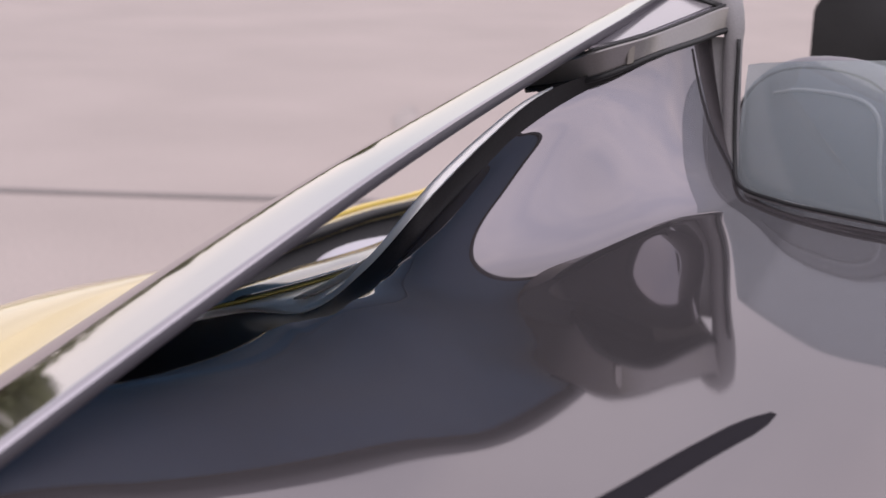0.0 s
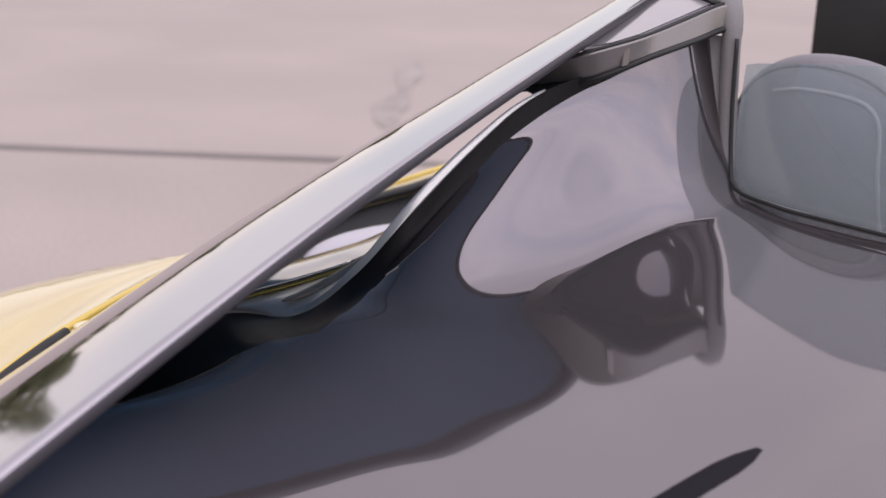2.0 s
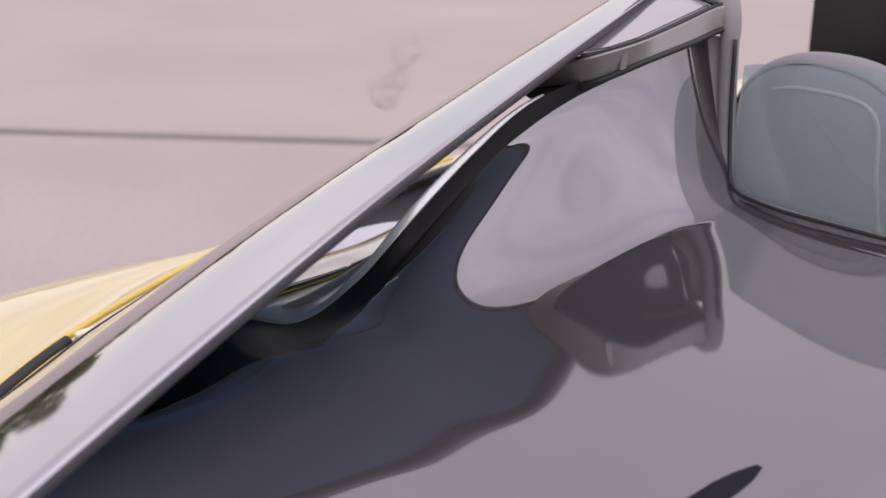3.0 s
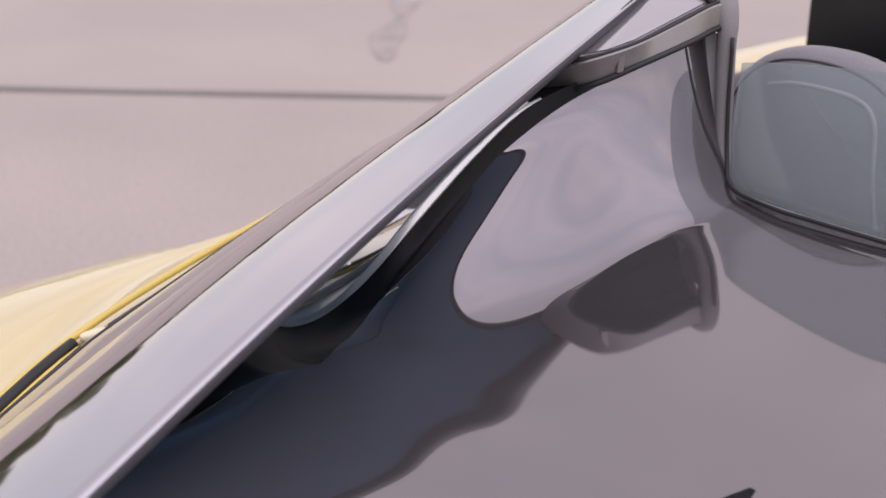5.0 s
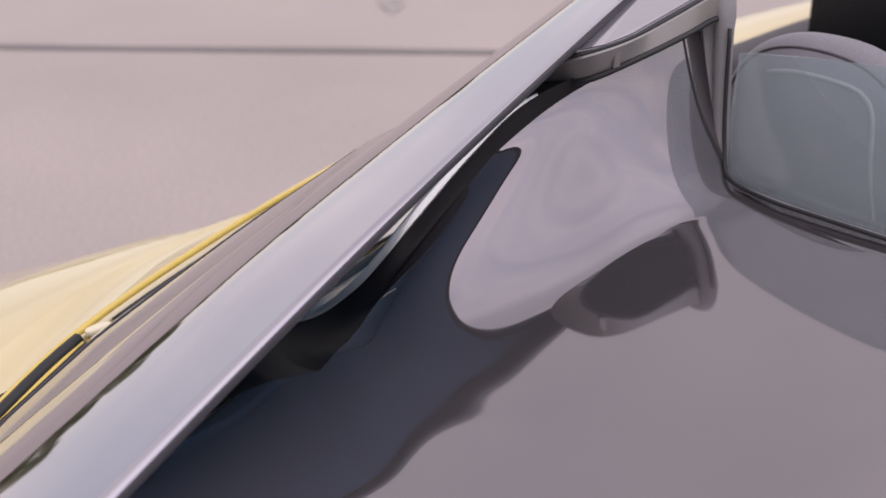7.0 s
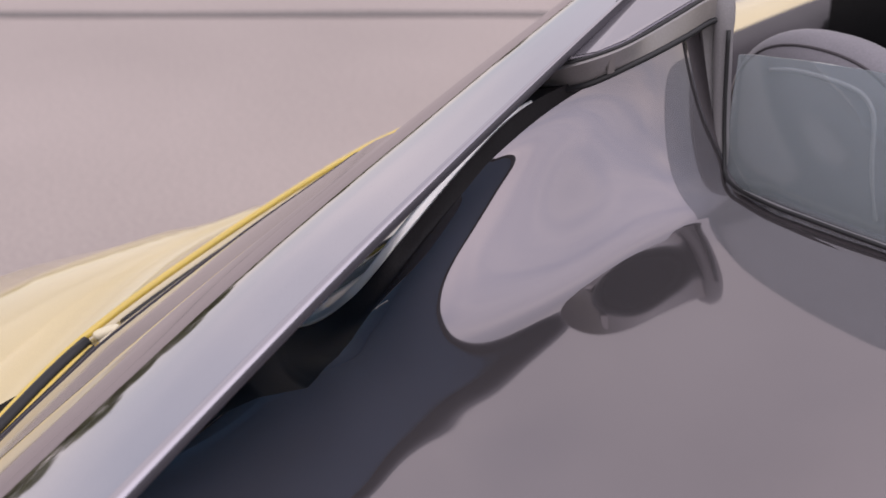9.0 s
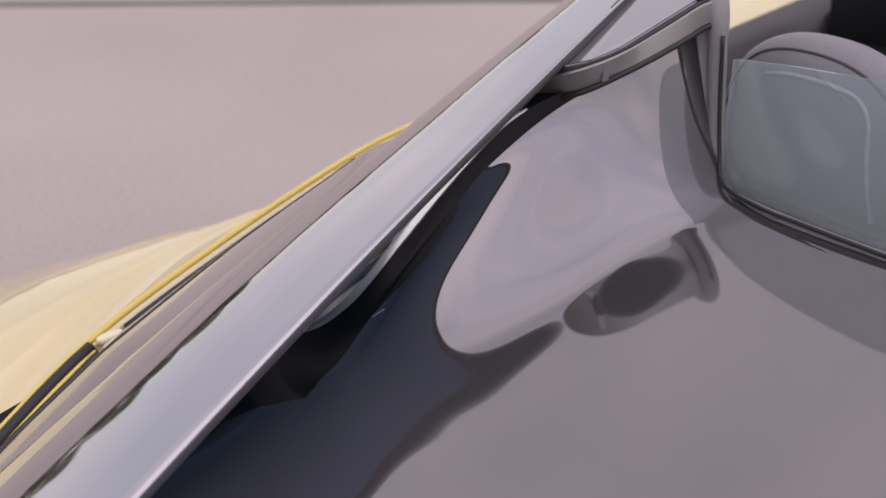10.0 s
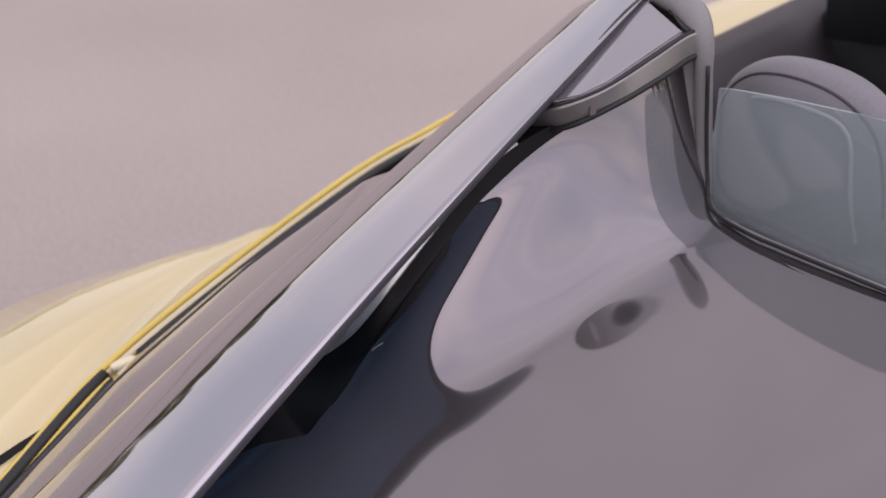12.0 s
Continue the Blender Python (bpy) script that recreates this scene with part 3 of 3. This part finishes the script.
# seat behind the glass
def add_seat(x):
    s = part("seat", pad_mesh(x, 0.24, 0.70, 0.44, 0.16, 0.62, 4.0, 0.05), M_seat, car, "grey leather bucket seat")
    part("headrest", pad_mesh(x, 0.175, 0.985, 0.285, 0.11, 0.25, 2.35, 0.02), M_seat, s, "rounded grey leather headrest")
    def on_pad(u, z, proud):
        """A point on the headrest's back, u across from its middle and z up."""
        a, c = abs(u / 0.1425) ** 2.35, abs((z - 0.985) / 0.125) ** 2.35
        depth = max(0.02, 1 - a - c) ** (1 / 2.35)
        return (x + u, 0.175 - 0.055 * depth - proud + 0.02 * (z - 0.985), z)

    ring = [(-0.06, 1.062), (-0.02, 1.070), (0.04, 1.069), (0.072, 1.060), (0.089, 1.036), (0.096, 0.98), (0.102, 0.91)]
    part("piping", tube(spline([on_pad(u, z, 0.001) for u, z in ring], 60), 0.003, 6), M_thread, s, "pale piping")
    rim = [(-0.128, 1.0), (-0.115, 1.045), (-0.085, 1.078), (-0.04, 1.094), (0.02, 1.096), (0.07, 1.084), (0.108, 1.055), (0.126, 1.01), (0.130, 0.95)]
    part("seam", tube(spline([on_pad(u, z, -0.0005) for u, z in rim], 60), 0.0022, 6), M_trim, s, "dark stitched seam")
    return s


add_seat(-0.512)
add_seat(0.22)

# yellow flank: shoulder, lip and black strip, haunch
lip = spline(LIP, 120)
RIDGE = [(-0.86, -1.45, 0.68), (-0.92, -1.15, 0.71), (-0.985, -0.90, 0.738), (-1.06, -0.71, 0.772), (-1.129, -0.555, 0.786), (-1.195, -0.385, 0.780), (-1.195, -0.32, 0.785), (-1.185, -0.22, 0.795)]
BROW = [(-1.20, -1.45, 0.68), (-1.28, -1.2, 0.69), (-1.38, -0.9, 0.70), (-1.40, -0.62, 0.712), (-1.395, -0.50, 0.712), (-1.365, -0.38, 0.712), (-1.31, -0.31, 0.715), (-1.215, -0.22, 0.765)]
sill = lambda y: max(0.08, 0.165 - 0.10 * (y - 0.25))
rows, tub = [], []
for p in lip:
    y = p[1]
    inner = -0.93 if y < 0.0 else -0.93 - 0.16 * min(1, y / 0.3)
    inner = max(inner, p[0] + 0.03)
    if y > 0.25:
        d = sill(y)
        rows.append([(p[0], y, p[2] + 0.004), (p[0] + 0.2 * d, y, p[2] + 0.008), (p[0] + 0.5 * d, y, p[2] + 0.008), (p[0] + 0.85 * d, y, p[2] + 0.004), (p[0] + d, y, p[2] - 0.004), (p[0] + d + 0.005, y, p[2] - 0.1)])
        continue
    rows.append([(p[0], y, p[2] + 0.004), (p[0] + 0.012, y, p[2] + 0.006), (p[0] + 0.022, y, p[2] + 0.003), (p[0] + 0.026, y, p[2] - 0.010), (p[0] + 0.028, y, p[2] - 0.03), (p[0] + 0.03, y, p[2] - 0.06)])
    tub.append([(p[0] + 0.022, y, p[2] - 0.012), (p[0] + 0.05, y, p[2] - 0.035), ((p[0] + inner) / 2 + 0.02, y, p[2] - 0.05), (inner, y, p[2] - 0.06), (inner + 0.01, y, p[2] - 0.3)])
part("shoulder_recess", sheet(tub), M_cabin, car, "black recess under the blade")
part("body_shoulder", sheet(rows), M_yellow, car, "yellow painted shoulder under the blade")
ridge, brow = spline(RIDGE, 200), spline(BROW, 200)
rows = []
for p in lip:
    y = p[1]
    if y > -0.22:
        rows.append([(p[0], y, p[2] + 0.004), (p[0] - 0.004, y, p[2] + 0.003), (p[0] - 0.008, y, p[2] - 0.004), (p[0] - 0.012, y, p[2] - 0.012), (p[0] - 0.016, y, p[2] - 0.03), (p[0] - 0.03, y, p[2] - 0.12), (p[0] - 0.035, y, p[2] - 0.25), (p[0], y, 0.25)])
        continue
    e, f = [np.array([np.interp(y, line[:, 1], line[:, k]) for k in range(3)]) for line in (ridge, brow)]
    rows.append([(p[0], y, p[2] + 0.004), tuple(np.array(p) * 0.5 + e * 0.5 + (0, 0, -0.007)), tuple(e + (0.006, 0, -0.002)), tuple(e), tuple(e * 0.5 + f * 0.5 + (0, 0, 0.012)), tuple(f), tuple(f + (-0.02, 0, -0.15)), (f[0] + 0.03, y, 0.25)])
part("body_side", sheet(rows), M_yellow, car, "yellow painted flank with a swelling rear haunch")
rear_strip = [p + (0.026, 0, 0.008) for p in lip if -1.2 < p[1] < -0.60]
part("shoulder_strip", tube(rear_strip, 0.0085, 10), M_rubber, car, "black rubber shoulder strip")
part("shoulder_bead", tube([p + (0.012, 0, 0.0065) for p in lip if -1.2 < p[1] < 0.22], 0.0055, 10), M_bead, car, "rounded yellow bead beside the shoulder strip")
part("strip_edge", tube([p + (0.039, 0, 0.007) for p in lip if -1.2 < p[1] < -0.60], 0.0035, 8), M_bead, car, "thin yellow edge inside the shoulder strip")
part("strip_clip", pad_mesh(-1.004, -0.590, 0.789, 0.015, 0.036, 0.011, 3.2), M_clip, car, "pale yellow end clip")
front_strip = [p + (0.033, 0, -0.003) for p in lip if -0.57 < p[1] < 0.22]
part("shoulder_strip", tube(front_strip, np.linspace(0.0085, 0.0085, len(front_strip)), 10), M_rubber, car)

# cabin and door
rows = [[(p[0] + sill(p[1]) + q, p[1], p[2] + z) for q, z in ((-0.005, -0.002), (0.015, 0.006), (0.055, -0.01), (0.08, -0.10), (0.085, -0.55))] for p in lip if p[1] > 0.22]
part("door_trim", sheet(rows), M_trim, car, "dark grey padded door trim")
bm = bmesh.new()
bmesh.ops.create_grid(bm, x_segments=2, y_segments=2, size=1.0)
bmesh.ops.transform(bm, matrix=Matrix.Translation((-0.15, 0.9, 0.28)) @ Matrix.Diagonal((0.95, 0.9, 1, 1)), verts=bm.verts[:])
part("cabin_floor", bm, M_cabin, car)
rows = [[(x, 0.06, 0.90), (x, 0.07, 0.86), (x, 0.09, 0.28)] for x in np.linspace(-1.0, 0.7, 12)]
part("bulkhead", sheet(rows), M_cabin, car)
rows = [[(x, 1.15, 0.90 - 0.05 * (x + 0.15) ** 2), (x, 1.0, 0.92 - 0.05 * (x + 0.15) ** 2), (x, 0.93, 0.86), (x, 0.98, 0.6), (x, 1.1, 0.3)] for x in np.linspace(-1.08, 0.78, 20)]
part("dashboard", sheet(rows), M_cabin, car, "black dashboard")

part("door_pull", pad_mesh(-0.968, 1.020, 0.767, 0.07, 0.03, 0.026, 3.5), M_chrome, car, "small bright metal handle")
part("windscreen_corner", slab([Vector(p) for p in ((-0.991, 0.889, 0.84), (-0.991, 0.889, 1.12), (-0.976, 0.899, 1.15), (-0.986, 0.909, 1.19), (-0.916, 0.929, 1.32), (-0.656, 1.009, 1.32), (-0.656, 1.009, 0.84))], 0.03, 0.004), M_cabin, car, "black windscreen corner panel")
# flat matt black stripe on the deck, painted in place of a dark reflection
stripe_path = spline([(-0.184, -0.421), (-0.183, -0.519), (-0.175, -0.622), (-0.167, -0.725)], 30)
part("deck_reflection_stripe", tube([(x, y, deck_z(x, y) + 0.0002) for x, y in stripe_path], np.interp(np.arange(30), (0, 1, 2, 4, 29), (0.003, 0.006, 0.009, 0.0115, 0.013)), 14, 0.07), M_dark_reflection, car, "dark stripe laid on the rear deck to imitate a reflection")
# ---- trees beyond the lot ----
def add_tree(x, y, h, seed):
    rng = random.Random(seed)
    t = new("tree")
    t.location = (x, y, 0)
    tagged(t, "leafy green tree at the edge of the lot", "tree", "trees round the lot")
    part("trunk", tube([(0, 0, 0), (0.1, 0.05, h * 0.25), (0.0, 0.1, h * 0.5), (0.1, 0, h * 0.8)], [0.25, 0.2, 0.14, 0.05], 8), M_bark, t)
    bm = bmesh.new()
    for i in range(900):
        a, r, z = rng.uniform(0, 6.28), rng.random() ** 0.5, rng.uniform(0.22, 1.0)
        wide = h * 0.36 * math.sin(math.pi * min(0.97, (z - 0.12) / 0.9)) ** 0.7
        c = Vector((math.cos(a) * r * wide, math.sin(a) * r * wide, z * h))
        s = rng.uniform(0.12, 0.32)
        q = Euler((rng.uniform(0, 6), rng.uniform(0, 6), rng.uniform(0, 6))).to_matrix()
        vs = [bm.verts.new(c + q @ Vector(p) * s) for p in ((-1, -0.5, 0), (0.2, -0.8, 0.2), (1, 0, 0), (0.3, 0.8, 0.25), (-0.8, 0.5, 0.1))]
        bm.faces.new(vs)
    part("crown", bm, M_leaf, t, smooth=False)


rng = random.Random(4)
for i in range(30):
    a = radians(i * 12.0 + rng.uniform(-5, 5))
    d = rng.uniform(66, 90)
    h = rng.uniform(4.0, 6.2) * (0.7 if 130 < math.degrees(a) < 162 else 1.0)
    add_tree(d * math.cos(a), d * math.sin(a), h, i)
# a taller clump beyond the car's flank
for i, (a, h) in enumerate(((169.5, 5.5), (172, 7.0), (175, 6.0), (178, 7.5), (182, 7.0), (186, 8.0))):
    add_tree(70 * math.cos(radians(a)), 70 * math.sin(radians(a)), h, 40 + i)

verts, faces = [], []
for i in range(24000):
    a = rng.uniform(0, 2 * math.pi)
    d = rng.uniform(84, 104)
    top = 3.2 + 1.9 * noise.noise((a * 9, 0.3, 0)) + 0.9 * noise.noise((a * 31, 2.0, 0))
    c = Vector((d * math.cos(a), d * math.sin(a), rng.random() * top))
    q = Euler((rng.uniform(0, 6), rng.uniform(0, 6), rng.uniform(0, 6))).to_matrix()
    k = rng.uniform(0.2, 0.5)
    n = len(verts)
    verts += [tuple(c + q @ Vector(p) * k) for p in ((-1, -0.5, 0), (0.2, -0.8, 0.2), (1, 0, 0), (0.3, 0.8, 0.25), (-0.8, 0.5, 0.1))]
    faces.append((n, n + 1, n + 2, n + 3, n + 4))
me = bpy.data.meshes.new("far_woods")
me.from_pydata(verts, [], faces)
me.materials.append(M_leaf)
tagged(new("far_woods", me), "low belt of green shrubs and trees round the lot", "woods", kind="stuff")

# ---- the rest of the shell ----
MIRROR = Matrix.Translation((-0.3, 0, 0)) @ Matrix.Diagonal((-1, 1, 1, 1))


def mirrored(name, source, label=""):
    me = source.data.copy()
    me.transform(MIRROR)
    me.flip_normals()
    ob = new(name, me)
    ob.parent = car
    if label:
        ob["label"] = label
    return ob


for ob in [o for o in car.children if o.name.split(".")[0] in ("body_side", "body_shoulder", "door_trim")]:
    mirrored(ob.name.split(".")[0], ob)
rows = [[(x, -1.5 + 0.06 * abs(x + 0.15), deck_z(x, -1.5)), (x, -1.62, 0.60), (x, -1.63, 0.42), (x, -1.5, 0.25)] for x in np.linspace(-1.05, 0.75, 16)]
part("tail_panel", sheet(rows), M_yellow, car)
rows = [[(-0.15 + u * (1.0 - 0.12 * max(0, (y - 1.2) / 1.6) ** 2), y, 0.88 - 0.10 * ((y - 1.15) / 1.6) ** 2 - 0.06 * abs(u) ** 3 - (0.35 if y > 2.75 else 0)) for u in np.linspace(-1, 1, 15)] for y in (1.15, 1.5, 1.9, 2.3, 2.6, 2.75, 2.82)]
part("front_lid", sheet(rows), M_yellow, car)


def add_wheel(x, y):
    side = 1 if x > -0.15 else -1
    w = part("wheel", tube([(x - 0.13, y, 0.335), (x + 0.13, y, 0.335)], 0.335, 40), M_tyre, car)
    part("rim", tube([(x + side * 0.10, y, 0.335), (x + side * 0.137, y, 0.335)], 0.24, 32), M_strip, w)


for x in (-1.0, 0.7):
    for y in (-0.75, 1.95):
        add_wheel(x, y)
